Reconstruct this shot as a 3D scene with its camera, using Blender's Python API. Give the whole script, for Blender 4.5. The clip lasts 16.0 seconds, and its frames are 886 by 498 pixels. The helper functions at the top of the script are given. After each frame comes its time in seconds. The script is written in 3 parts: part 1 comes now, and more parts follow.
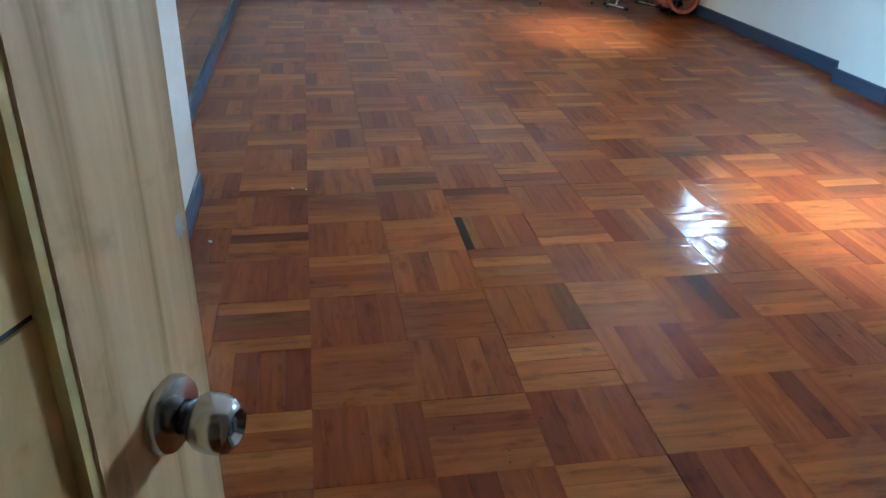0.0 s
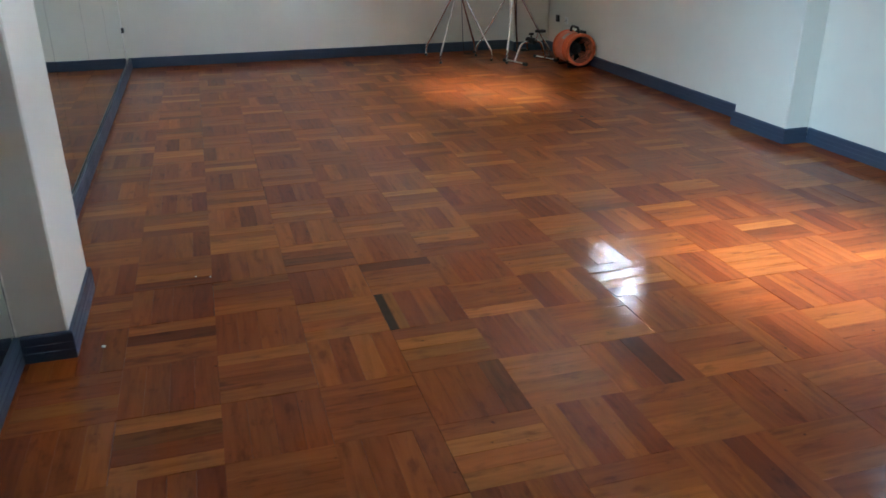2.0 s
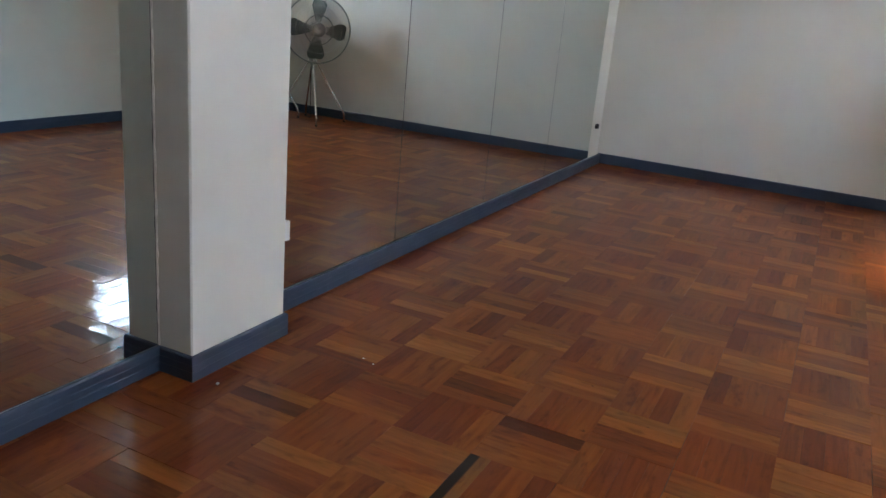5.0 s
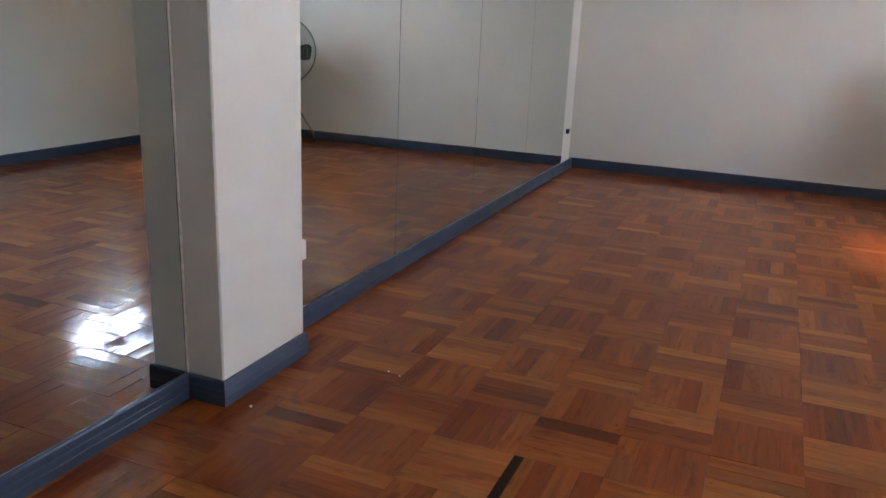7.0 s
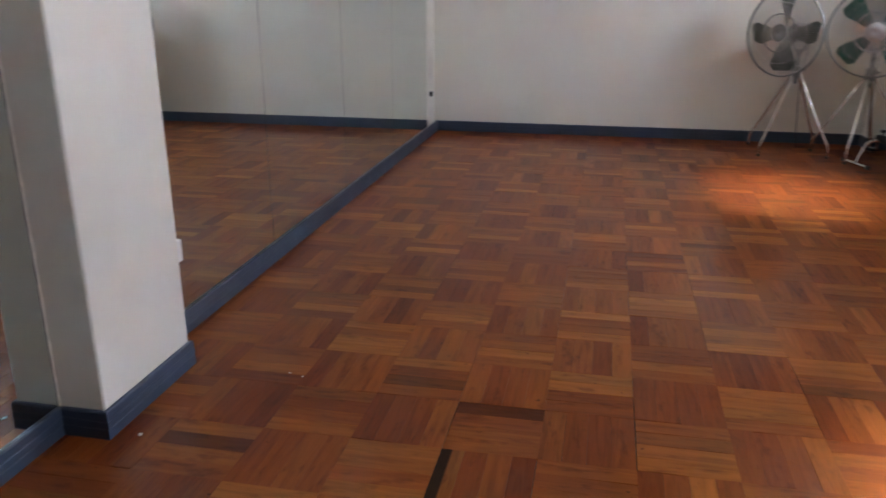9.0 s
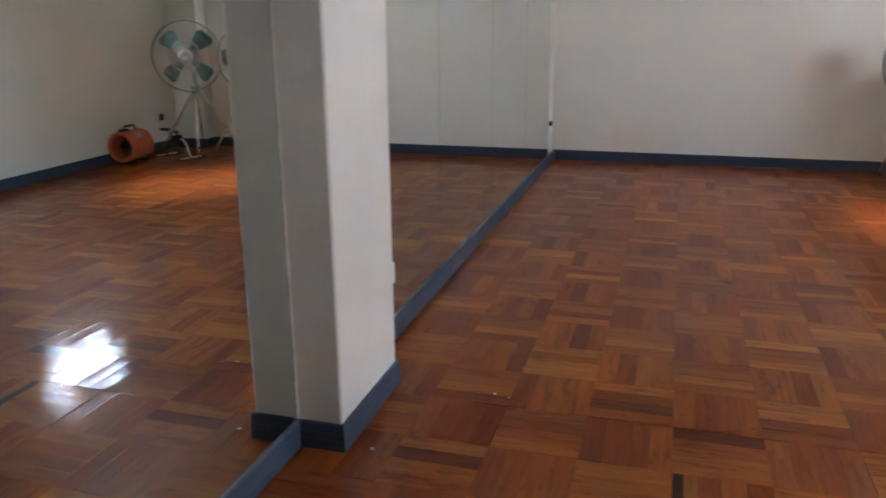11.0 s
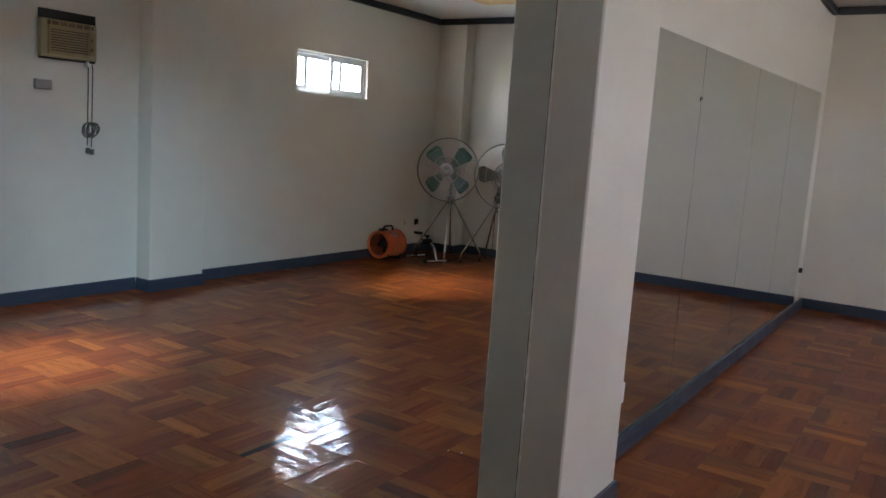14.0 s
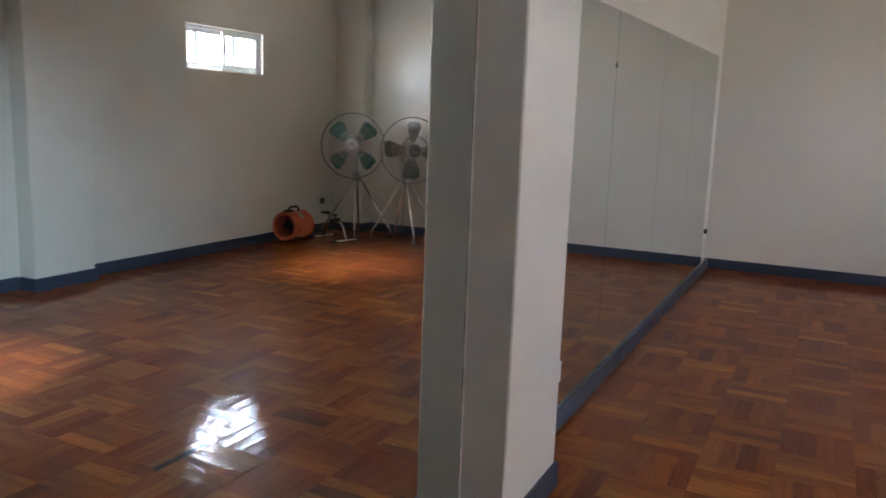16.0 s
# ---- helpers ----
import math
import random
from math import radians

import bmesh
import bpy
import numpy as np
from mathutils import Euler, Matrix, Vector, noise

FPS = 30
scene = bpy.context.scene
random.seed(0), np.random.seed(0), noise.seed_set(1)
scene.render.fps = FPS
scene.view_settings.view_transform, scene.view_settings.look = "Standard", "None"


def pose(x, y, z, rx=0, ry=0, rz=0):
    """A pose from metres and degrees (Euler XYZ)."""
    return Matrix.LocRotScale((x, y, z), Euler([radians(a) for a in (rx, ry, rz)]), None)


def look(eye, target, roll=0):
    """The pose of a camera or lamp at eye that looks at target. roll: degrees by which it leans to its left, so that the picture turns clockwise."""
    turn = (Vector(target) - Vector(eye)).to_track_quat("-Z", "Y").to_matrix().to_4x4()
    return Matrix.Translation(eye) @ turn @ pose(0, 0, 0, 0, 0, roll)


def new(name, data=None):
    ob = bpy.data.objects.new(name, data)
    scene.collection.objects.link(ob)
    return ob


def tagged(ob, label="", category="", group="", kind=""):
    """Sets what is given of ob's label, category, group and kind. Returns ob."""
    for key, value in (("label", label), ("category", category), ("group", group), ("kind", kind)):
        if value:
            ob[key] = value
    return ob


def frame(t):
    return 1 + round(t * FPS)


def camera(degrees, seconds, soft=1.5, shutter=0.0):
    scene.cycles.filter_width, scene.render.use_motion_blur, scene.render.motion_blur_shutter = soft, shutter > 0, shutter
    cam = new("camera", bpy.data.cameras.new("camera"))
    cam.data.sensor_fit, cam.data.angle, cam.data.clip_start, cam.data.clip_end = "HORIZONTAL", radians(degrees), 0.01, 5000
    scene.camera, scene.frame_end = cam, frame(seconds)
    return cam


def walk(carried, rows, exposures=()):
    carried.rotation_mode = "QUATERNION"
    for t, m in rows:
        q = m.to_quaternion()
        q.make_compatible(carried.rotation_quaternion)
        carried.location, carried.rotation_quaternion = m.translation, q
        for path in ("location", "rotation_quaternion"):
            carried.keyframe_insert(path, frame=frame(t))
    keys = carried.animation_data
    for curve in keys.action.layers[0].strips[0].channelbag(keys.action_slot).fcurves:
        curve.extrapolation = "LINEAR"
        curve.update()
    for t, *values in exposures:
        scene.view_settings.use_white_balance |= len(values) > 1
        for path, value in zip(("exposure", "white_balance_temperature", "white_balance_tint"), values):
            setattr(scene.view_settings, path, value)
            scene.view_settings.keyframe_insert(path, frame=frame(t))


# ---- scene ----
cam = camera(58.9, 16.0, shutter=0.4)
PATH = [
    (0, (0.677, 0.242, 1.399), (0.982, 2.0, 0.488), 1.5),
    (0.5, (0.684, 0.249, 1.397), (0.989, 2.025, 0.521), 1.7),
    (1, (0.699, 0.321, 1.408), (1.001, 2.13, 0.617), 1.2),
    (1.5, (0.67, 0.383, 1.411), (1.058, 2.18, 0.635), 0.4),
    (2, (0.703, 0.456, 1.388), (1.228, 2.221, 0.608), -0.3),
    (2.5, (0.887, 0.578, 1.376), (1.4, 2.35, 0.605), 0.8),
    (3, (1.092, 0.721, 1.38), (1.565, 2.501, 0.6), 1.5),
    (3.5, (1.352, 0.863, 1.394), (1.633, 2.683, 0.615), 3.0),
    (4, (1.645, 0.889, 1.39), (1.586, 2.733, 0.617), 3.8),
    (4.5, (1.835, 1.04, 1.408), (1.306, 2.852, 0.745), 4.6),
    (5, (2.095, 1.079, 1.425), (1.27, 2.801, 0.83), 5.2),
    (7.5, (1.841, 0.894, 1.404), (1.155, 2.688, 0.849), 1.3),
    (8, (1.821, 0.884, 1.408), (1.202, 2.693, 0.822), 0.6),
    (8.5, (1.778, 0.995, 1.398), (1.236, 2.819, 0.783), -0.1),
    (9, (1.681, 1.091, 1.405), (1.298, 2.948, 0.771), -0.0),
    (9.5, (1.514, 1.081, 1.419), (1.39, 2.972, 0.78), -1.9),
    (12, (1.095, 0.723, 1.421), (0.197, 2.428, 0.886), 1.5),
    (12.5, (1.148, 0.676, 1.423), (0.157, 2.33, 0.89), 2.2),
    (13, (1.169, 0.653, 1.432), (0.113, 2.313, 1.071), 3.6),
    (13.5, (1.173, 0.651, 1.429), (0.092, 2.312, 1.158), 4.7),
    (14, (1.176, 0.664, 1.431), (0.093, 2.321, 1.148), 3.9),
    (14.5, (1.155, 0.671, 1.437), (0.085, 2.334, 1.137), 3.1),
    (15, (1.098, 0.705, 1.436), (0.066, 2.39, 1.123), 2.5),
    (15.5, (1.053, 0.75, 1.434), (0.073, 2.462, 1.104), 2.2),
    (16, (1.007, 0.789, 1.433), (0.144, 2.561, 1.096), 2.0),
]
EXPOSURES = [(0, 2.65, 4950, 0), (0.5, 2.58, 5000, 0), (1.0, 2.4, 5250, 2), (1.5, 2.38, 5600, 5), (2.5, 2.32, 6100, 8), (3.5, 2.32, 6050, 8), (5.0, 2.0, 6200, 13), (7.3, 2.15, 6450, 20), (9.7, 2.2, 6450, 20), (12.0, 2.2, 6600, 18), (13.2, 1.75, 6700, 20), (14.0, 1.62, 6700, 21), (14.5, 1.76, 6700, 21), (15.5, 1.9, 6700, 21), (16, 1.82, 6700, 21)]
walk(cam, [(t, look(eye, target, roll)) for t, eye, target, roll in PATH], EXPOSURES)


# ---- world and light ----
world = bpy.data.worlds.new("world")
scene.world = world
world.use_nodes = True
wn = world.node_tree
sky = wn.nodes.new("ShaderNodeTexSky")
sky.sky_type = "NISHITA"
sky.sun_disc = False
sky.sun_elevation = radians(57)
sky.sun_rotation = radians(90)
wn.links.new(sky.outputs[0], wn.nodes["Background"].inputs[0])
wn.nodes["Background"].inputs[1].default_value = 0.12

sun = new("sun", bpy.data.lights.new("sun", "SUN"))
sun.data.energy = 26.0
sun.data.angle = radians(27)
sun.data.color = (0.93, 1.0, 0.96)
sun.matrix_world = look((9, 7, 6.77), (6, 7, 2.15))


def window_light(x, y, z, wy, wz, watts, spread, drop, veer=0.0):
    """Area lamp for sky light outside one window: mostly level, bluer on the west."""
    lamp = new("window_light", bpy.data.lights.new("window_light", "AREA"))
    lamp.data.shape, lamp.data.size, lamp.data.size_y = "RECTANGLE", wy, wz
    lamp.data.energy, lamp.data.color, lamp.data.spread = watts, (0.52, 0.76, 1.0) if x < 2 else (0.89, 0.94, 1.0), radians(spread)
    way = -1 if x > 2 else 1
    lamp.matrix_world = look((x, y, z), (x + way, y + veer, z - drop))


def glow(name, stops, strength):
    """Bright hazy distance: warm below, dull green, then pale blue sky, by height."""
    m = bpy.data.materials.new(name)
    m.use_nodes = True
    nt = m.node_tree
    nt.nodes.clear()
    out, em = nt.nodes.new("ShaderNodeOutputMaterial"), nt.nodes.new("ShaderNodeEmission")
    tc, sep = nt.nodes.new("ShaderNodeTexCoord"), nt.nodes.new("ShaderNodeSeparateXYZ")
    nt.links.new(tc.outputs["Generated"], sep.inputs[0])
    r = nt.nodes.new("ShaderNodeValToRGB")
    e = r.color_ramp.elements
    while len(e) < len(stops):
        e.new(0.5)
    for i, (p, c) in enumerate(stops):
        e[i].position, e[i].color = p, (*c, 1)
    nt.links.new(sep.outputs[2], r.inputs[0])
    nt.links.new(r.outputs[0], em.inputs[0])
    em.inputs[1].default_value = strength
    nt.links.new(em.outputs[0], out.inputs[0])
    return m


# ---- materials ----
def node_material(name):
    m = bpy.data.materials.new(name)
    m.use_nodes = True
    return m, m.node_tree, m.node_tree.nodes["Principled BSDF"]


def add(nt, kind, operation):
    n = nt.nodes.new(kind)
    n.operation = operation
    return n


def ramp(nt, source, stops):
    r = nt.nodes.new("ShaderNodeValToRGB")
    e = r.color_ramp.elements
    while len(e) < len(stops):
        e.new(0.5)
    for i, (p, c) in enumerate(stops):
        e[i].position, e[i].color = p, (*c, 1)
    nt.links.new(source, r.inputs[0])
    return r.outputs[0]


def coords(nt, scale=(1, 1, 1)):
    tc = nt.nodes.new("ShaderNodeTexCoord")
    mp = nt.nodes.new("ShaderNodeMapping")
    mp.inputs["Scale"].default_value = scale
    nt.links.new(tc.outputs["Object"], mp.inputs[0])
    return mp.outputs[0]


def mix(nt, a, b, fac, mode="MIX"):
    m = nt.nodes.new("ShaderNodeMix")
    m.data_type, m.blend_type = "RGBA", mode
    for sock, v in ((m.inputs[0], fac), (m.inputs[6], a), (m.inputs[7], b)):
        if isinstance(v, (int, float)):
            sock.default_value = v
        elif isinstance(v, tuple):
            sock.default_value = (*v, 1)
        else:
            nt.links.new(v, sock)
    return m.outputs[2]


def noise_tex(nt, vec, scale, detail=3.0, rough=0.55, distortion=0.0):
    n = nt.nodes.new("ShaderNodeTexNoise")
    n.inputs["Scale"].default_value, n.inputs["Detail"].default_value = scale, detail
    n.inputs["Roughness"].default_value, n.inputs["Distortion"].default_value = rough, distortion
    nt.links.new(vec, n.inputs["Vector"])
    return n.outputs[0]


def bump(nt, bsdf, height, strength, distance=0.002):
    b = nt.nodes.new("ShaderNodeBump")
    b.inputs["Strength"].default_value, b.inputs["Distance"].default_value = strength, distance
    nt.links.new(height, b.inputs["Height"])
    nt.links.new(b.outputs[0], bsdf.inputs["Normal"])


def plain(name, color, rough=0.5, metal=0.0, vary=0.15, scale=8.0, relief=0.0, rscale=40.0, spec=0.5):
    m, nt, bsdf = node_material(name)
    vec = coords(nt)
    n1 = noise_tex(nt, vec, scale, 4)
    dark = tuple(c * (1 - vary) for c in color)
    light = tuple(min(1, c * (1 + vary)) for c in color)
    nt.links.new(ramp(nt, n1, [(0.3, dark), (0.7, light)]), bsdf.inputs["Base Color"])
    n2 = noise_tex(nt, vec, scale * 3, 3)
    nt.links.new(ramp(nt, n2, [(0.3, (rough * 0.85,) * 3), (0.7, (min(1, rough * 1.15),) * 3)]), bsdf.inputs["Roughness"])
    bsdf.inputs["Metallic"].default_value = metal
    bsdf.inputs["Specular IOR Level"].default_value = spec
    if relief:
        bump(nt, bsdf, noise_tex(nt, vec, rscale, 4), relief)
    return m


def wall_paint(name, color):
    """Rolled emulsion on plaster: faint trowel waves, fine roller grain, scuffs."""
    m, nt, bsdf = node_material(name)
    vec = coords(nt)
    big = noise_tex(nt, vec, 0.9, 4)
    fine = noise_tex(nt, vec, 9, 5)
    a = ramp(nt, big, [(0.3, tuple(c * 0.95 for c in color)), (0.7, color)])
    scuff = ramp(nt, fine, [(0.33, (0.86, 0.85, 0.82)), (0.43, (1, 1, 1))])
    nt.links.new(mix(nt, a, scuff, 0.12, "MULTIPLY"), bsdf.inputs["Base Color"])
    bsdf.inputs["Roughness"].default_value = 0.29
    bsdf.inputs["Specular IOR Level"].default_value = 0.5
    h = mix(nt, noise_tex(nt, vec, 2.2, 3), noise_tex(nt, vec, 220, 2), 0.12)
    bump(nt, bsdf, h, 0.25, 0.006)
    return m


CUP, GRAIN, RIPPLE = 0.25, 0.00048, 0.0005


def parquet_wood(name, island, gain=1.0, streak=False, hue=(1.0, 1.0, 1.0)):
    """Varnished reddish hardwood strips, each its own tone, grain along the strip; streak: a black heartwood streak along one side."""
    m, nt, bsdf = node_material(name)
    if island:
        geo = nt.nodes.new("ShaderNodeNewGeometry")
        rnd = geo.outputs["Random Per Island"]
    else:
        rnd = nt.nodes.new("ShaderNodeObjectInfo").outputs["Random"]
    uv = nt.nodes.new("ShaderNodeUVMap")
    shift = add(nt, "ShaderNodeVectorMath", "ADD")
    scl = add(nt, "ShaderNodeMath", "MULTIPLY")
    scl.inputs[1].default_value = 37.0
    nt.links.new(rnd, scl.inputs[0])
    comb = nt.nodes.new("ShaderNodeCombineXYZ")
    for i in range(3):
        nt.links.new(scl.outputs[0], comb.inputs[i])
    nt.links.new(uv.outputs[0], shift.inputs[0])
    nt.links.new(comb.outputs[0], shift.inputs[1])
    mp = nt.nodes.new("ShaderNodeMapping")
    mp.inputs["Scale"].default_value = (2.2, 24.0, 1.0)
    nt.links.new(shift.outputs[0], mp.inputs[0])
    grain = noise_tex(nt, mp.outputs[0], 1.6, 5, 0.6, 0.6)
    mp2 = nt.nodes.new("ShaderNodeMapping")
    mp2.inputs["Scale"].default_value = (9.0, 22.0, 1.0)
    nt.links.new(shift.outputs[0], mp2.inputs[0])
    blot = noise_tex(nt, mp2.outputs[0], 1.0, 3)
    frac = add(nt, "ShaderNodeMath", "FRACT")
    nt.links.new(scl.outputs[0], frac.inputs[0])
    tones = [(0.0, (0.116, 0.0240, 0.0056)), (0.12, (0.140, 0.0325, 0.0073)), (0.35, (0.162, 0.0405, 0.0088)), (0.66, (0.182, 0.0505, 0.0106)),
             (0.86, (0.210, 0.0640, 0.0130)), (0.95, (0.240, 0.0820, 0.0170)), (1.0, (0.092, 0.0190, 0.0048))]
    tone = ramp(nt, frac.outputs[0], [(q, tuple(v * gain * h for v, h in zip(col, hue))) for q, col in tones])
    fib = ramp(nt, grain, [(0.22, (0.64, 0.57, 0.52)), (0.5, (1.0, 1.0, 1.0)), (0.78, (1.22, 1.28, 1.32))])
    c = mix(nt, tone, fib, 1.0, "MULTIPLY")
    c = mix(nt, c, ramp(nt, blot, [(0.28, (0.42, 0.33, 0.30)), (0.43, (1, 1, 1))]), 0.6, "MULTIPLY")
    knots = noise_tex(nt, shift.outputs[0], 26, 2)
    c = mix(nt, c, ramp(nt, knots, [(0.20, (0.20, 0.14, 0.12)), (0.27, (1, 1, 1))]), 0.8, "MULTIPLY")
    if streak:
        sep = nt.nodes.new("ShaderNodeSeparateXYZ")
        nt.links.new(uv.outputs[0], sep.inputs[0])
        wav = add(nt, "ShaderNodeMath", "MULTIPLY_ADD")
        wav.inputs[1].default_value, wav.inputs[2].default_value = 0.035, 0.5
        nt.links.new(grain, wav.inputs[0])
        lin = add(nt, "ShaderNodeMath", "MULTIPLY_ADD")
        lin.inputs[1].default_value = 9.0
        nt.links.new(sep.outputs[1], lin.inputs[0])
        nt.links.new(wav.outputs[0], lin.inputs[2])
        c = mix(nt, c, ramp(nt, lin.outputs[0], [(0.50, (1, 1, 1)), (0.56, (0.10, 0.10, 0.14))]), 1.0, "MULTIPLY")
    nt.links.new(c, bsdf.inputs["Base Color"])
    bsdf.inputs["Roughness"].default_value = 0.42
    bsdf.inputs["Specular IOR Level"].default_value = 0.03
    bsdf.inputs["Coat Weight"].default_value = 0.5
    bsdf.inputs["Coat IOR"].default_value = 1.5
    geo2 = nt.nodes.new("ShaderNodeNewGeometry")
    wear = noise_tex(nt, geo2.outputs["Position"], 3.0, 5)
    nt.links.new(ramp(nt, wear, [(0.3, (0.03,) * 3), (0.7, (0.09,) * 3)]), bsdf.inputs["Coat Roughness"])
    # varnish relief in metres: cupped strips, raised grain, brush ripple
    sep2 = nt.nodes.new("ShaderNodeSeparateXYZ")
    nt.links.new(uv.outputs[0], sep2.inputs[0])
    sq = add(nt, "ShaderNodeMath", "MULTIPLY")
    nt.links.new(sep2.outputs[1], sq.inputs[0])
    nt.links.new(sep2.outputs[1], sq.inputs[1])
    height = sq.outputs[0]
    for src, k in ((None, CUP), (grain, GRAIN), (noise_tex(nt, geo2.outputs["Position"], 32, 2), RIPPLE)):
        n = add(nt, "ShaderNodeMath", "MULTIPLY_ADD")
        n.inputs[1].default_value = k
        nt.links.new(height if src is None else src, n.inputs[0])
        if src is None:
            n.inputs[2].default_value = 0.0
        else:
            nt.links.new(height, n.inputs[2])
        height = n.outputs[0]
    b = nt.nodes.new("ShaderNodeBump")
    b.inputs["Strength"].default_value, b.inputs["Distance"].default_value = 1.0, 1.0
    nt.links.new(height, b.inputs["Height"])
    nt.links.new(b.outputs[0], bsdf.inputs["Coat Normal"])
    nt.links.new(b.outputs[0], bsdf.inputs["Normal"])
    return m


def raw_wood(name, a, b, c, stretch=(14, 14, 1.2), rough=0.5):
    m, nt, bsdf = node_material(name)
    vec = coords(nt, stretch)
    g = noise_tex(nt, vec, 1.8, 6, 0.6, 1.2)
    col = ramp(nt, g, [(0.28, a), (0.5, b), (0.72, c)])
    spots = noise_tex(nt, coords(nt), 16, 4)
    col = mix(nt, col, ramp(nt, spots, [(0.28, (0.6, 0.52, 0.42)), (0.42, (1, 1, 1))]), 0.6, "MULTIPLY")
    nt.links.new(col, bsdf.inputs["Base Color"])
    bsdf.inputs["Roughness"].default_value = rough
    bump(nt, bsdf, g, 0.2, 0.002)
    return m


M_WALL = wall_paint("wall_paint_white", (0.75, 0.72, 0.625))
M_CEIL = wall_paint("ceiling_paint", (0.76, 0.75, 0.73))
M_SKIRT = plain("skirting_blue_grey", (0.039, 0.058, 0.090), 0.36, vary=0.05, scale=2)
M_CROWN = plain("crown_dark", (0.03, 0.036, 0.045), 0.45)
# Strips along x are coloured lighter and golden to imitate their directional sheen.
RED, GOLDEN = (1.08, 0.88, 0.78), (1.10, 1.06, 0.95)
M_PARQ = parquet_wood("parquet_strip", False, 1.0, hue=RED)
M_PARQ_SHEEN = parquet_wood("parquet_strip_sheen", False, 1.15, hue=GOLDEN)
M_PARQ_J = parquet_wood("parquet_field", True, 1.0, hue=RED)
M_PARQ_JSHEEN = parquet_wood("parquet_field_sheen", True, 1.15, hue=GOLDEN)
M_DARKSTRIP = parquet_wood("parquet_strip_streaked", False, 0.9, True)
M_PARQ_DK = parquet_wood("parquet_strip_dark", False, 0.55, hue=RED)
M_PARQ_LT = parquet_wood("parquet_strip_pale", False, 1.4, hue=GOLDEN)
M_SUB = plain("subfloor_joint", (0.05, 0.016, 0.006), 0.6)
M_DOOR = raw_wood("door_wood", (0.42, 0.255, 0.105), (0.71, 0.485, 0.24), (0.86, 0.635, 0.35), (13, 13, 0.8))
M_DOORP = raw_wood("door_panel_ply", (0.48, 0.30, 0.11), (0.72, 0.50, 0.21), (0.86, 0.66, 0.35), (5, 5, 1.3))
M_DOORE = raw_wood("door_edge_wood", (0.56, 0.42, 0.14), (0.68, 0.54, 0.22), (0.75, 0.62, 0.30))
M_DKBROWN = raw_wood("dark_brown_grain", (0.10, 0.055, 0.028), (0.15, 0.085, 0.042), (0.20, 0.12, 0.06))
M_STEEL = plain("brushed_steel", (0.44, 0.44, 0.45), 0.19, 1.0, vary=0.06)
M_CHROME = plain("chrome_tube", (0.80, 0.80, 0.78), 0.2, 1.0, vary=0.08, scale=20)
M_BLACK = plain("black_rubber", (0.02, 0.02, 0.022), 0.6)
M_WHITE = plain("white_plastic", (0.78, 0.77, 0.73), 0.35, vary=0.05)
M_ALU = plain("white_window_frame", (0.72, 0.73, 0.74), 0.4, vary=0.06)

mirror_m, nt_, bsdf_ = node_material("mirror_glass")
bsdf_.inputs["Base Color"].default_value = (0.78, 0.85, 0.84, 1)
bsdf_.inputs["Metallic"].default_value = 1.0
bsdf_.inputs["Roughness"].default_value = 0.008
M_MIRROR = mirror_m
glass_m, nt_, bsdf_ = node_material("window_glass")
bsdf_.inputs["Base Color"].default_value = (0.96, 0.98, 0.98, 1)
bsdf_.inputs["Transmission Weight"].default_value = 1.0
bsdf_.inputs["Roughness"].default_value = 0.0
bsdf_.inputs["IOR"].default_value = 1.45
M_GLASS = glass_m


# ---- mesh helpers ----
def box(bm, x0, x1, y0, y1, z0, z1, m=None):
    vs = [bm.verts.new((x, y, z)) for x in (x0, x1) for y in (y0, y1) for z in (z0, z1)]
    for f in ((0, 1, 3, 2), (4, 6, 7, 5), (0, 4, 5, 1), (2, 3, 7, 6), (0, 2, 6, 4), (1, 5, 7, 3)):
        bm.faces.new([vs[i] for i in f])
    if m is not None:
        bmesh.ops.transform(bm, matrix=m, verts=vs)
    return vs


def rounded(bm, width, segments=2):
    bmesh.ops.bevel(bm, geom=list(bm.edges), offset=width, segments=segments, affect="EDGES", profile=0.6)


def tube(bm, points, r, n=10, cap=True):
    """A round bar along a polyline."""
    pts = [Vector(p) for p in points]
    rings, up = [], Vector((0.13, 0.31, 0.94)).normalized()
    for i, p in enumerate(pts):
        d = (pts[min(i + 1, len(pts) - 1)] - pts[max(i - 1, 0)]).normalized()
        a = d.cross(up)
        a = (a if a.length > 0.05 else d.cross(Vector((1, 0, 0)))).normalized()
        b = d.cross(a)
        rr = r[i] if isinstance(r, (list, tuple)) else r
        rings.append([bm.verts.new(p + rr * (math.cos(t) * a + math.sin(t) * b)) for t in (2 * math.pi * k / n for k in range(n))])
    for q, s in zip(rings, rings[1:]):
        for k in range(n):
            bm.faces.new((q[k], q[(k + 1) % n], s[(k + 1) % n], s[k]))
    if cap:
        bm.faces.new(rings[0][::-1])
        bm.faces.new(rings[-1])


def lathe(bm, profile, n=32, m=None):
    """Turn a profile of (radius, height) round z."""
    rings = []
    for r, h in profile:
        rings.append([bm.verts.new((max(r, 1e-5) * math.cos(2 * math.pi * k / n), max(r, 1e-5) * math.sin(2 * math.pi * k / n), h)) for k in range(n)])
    for q, s in zip(rings, rings[1:]):
        for k in range(n):
            bm.faces.new((q[k], q[(k + 1) % n], s[(k + 1) % n], s[k]))
    if m is not None:
        bmesh.ops.transform(bm, matrix=m, verts=[v for ring in rings for v in ring])


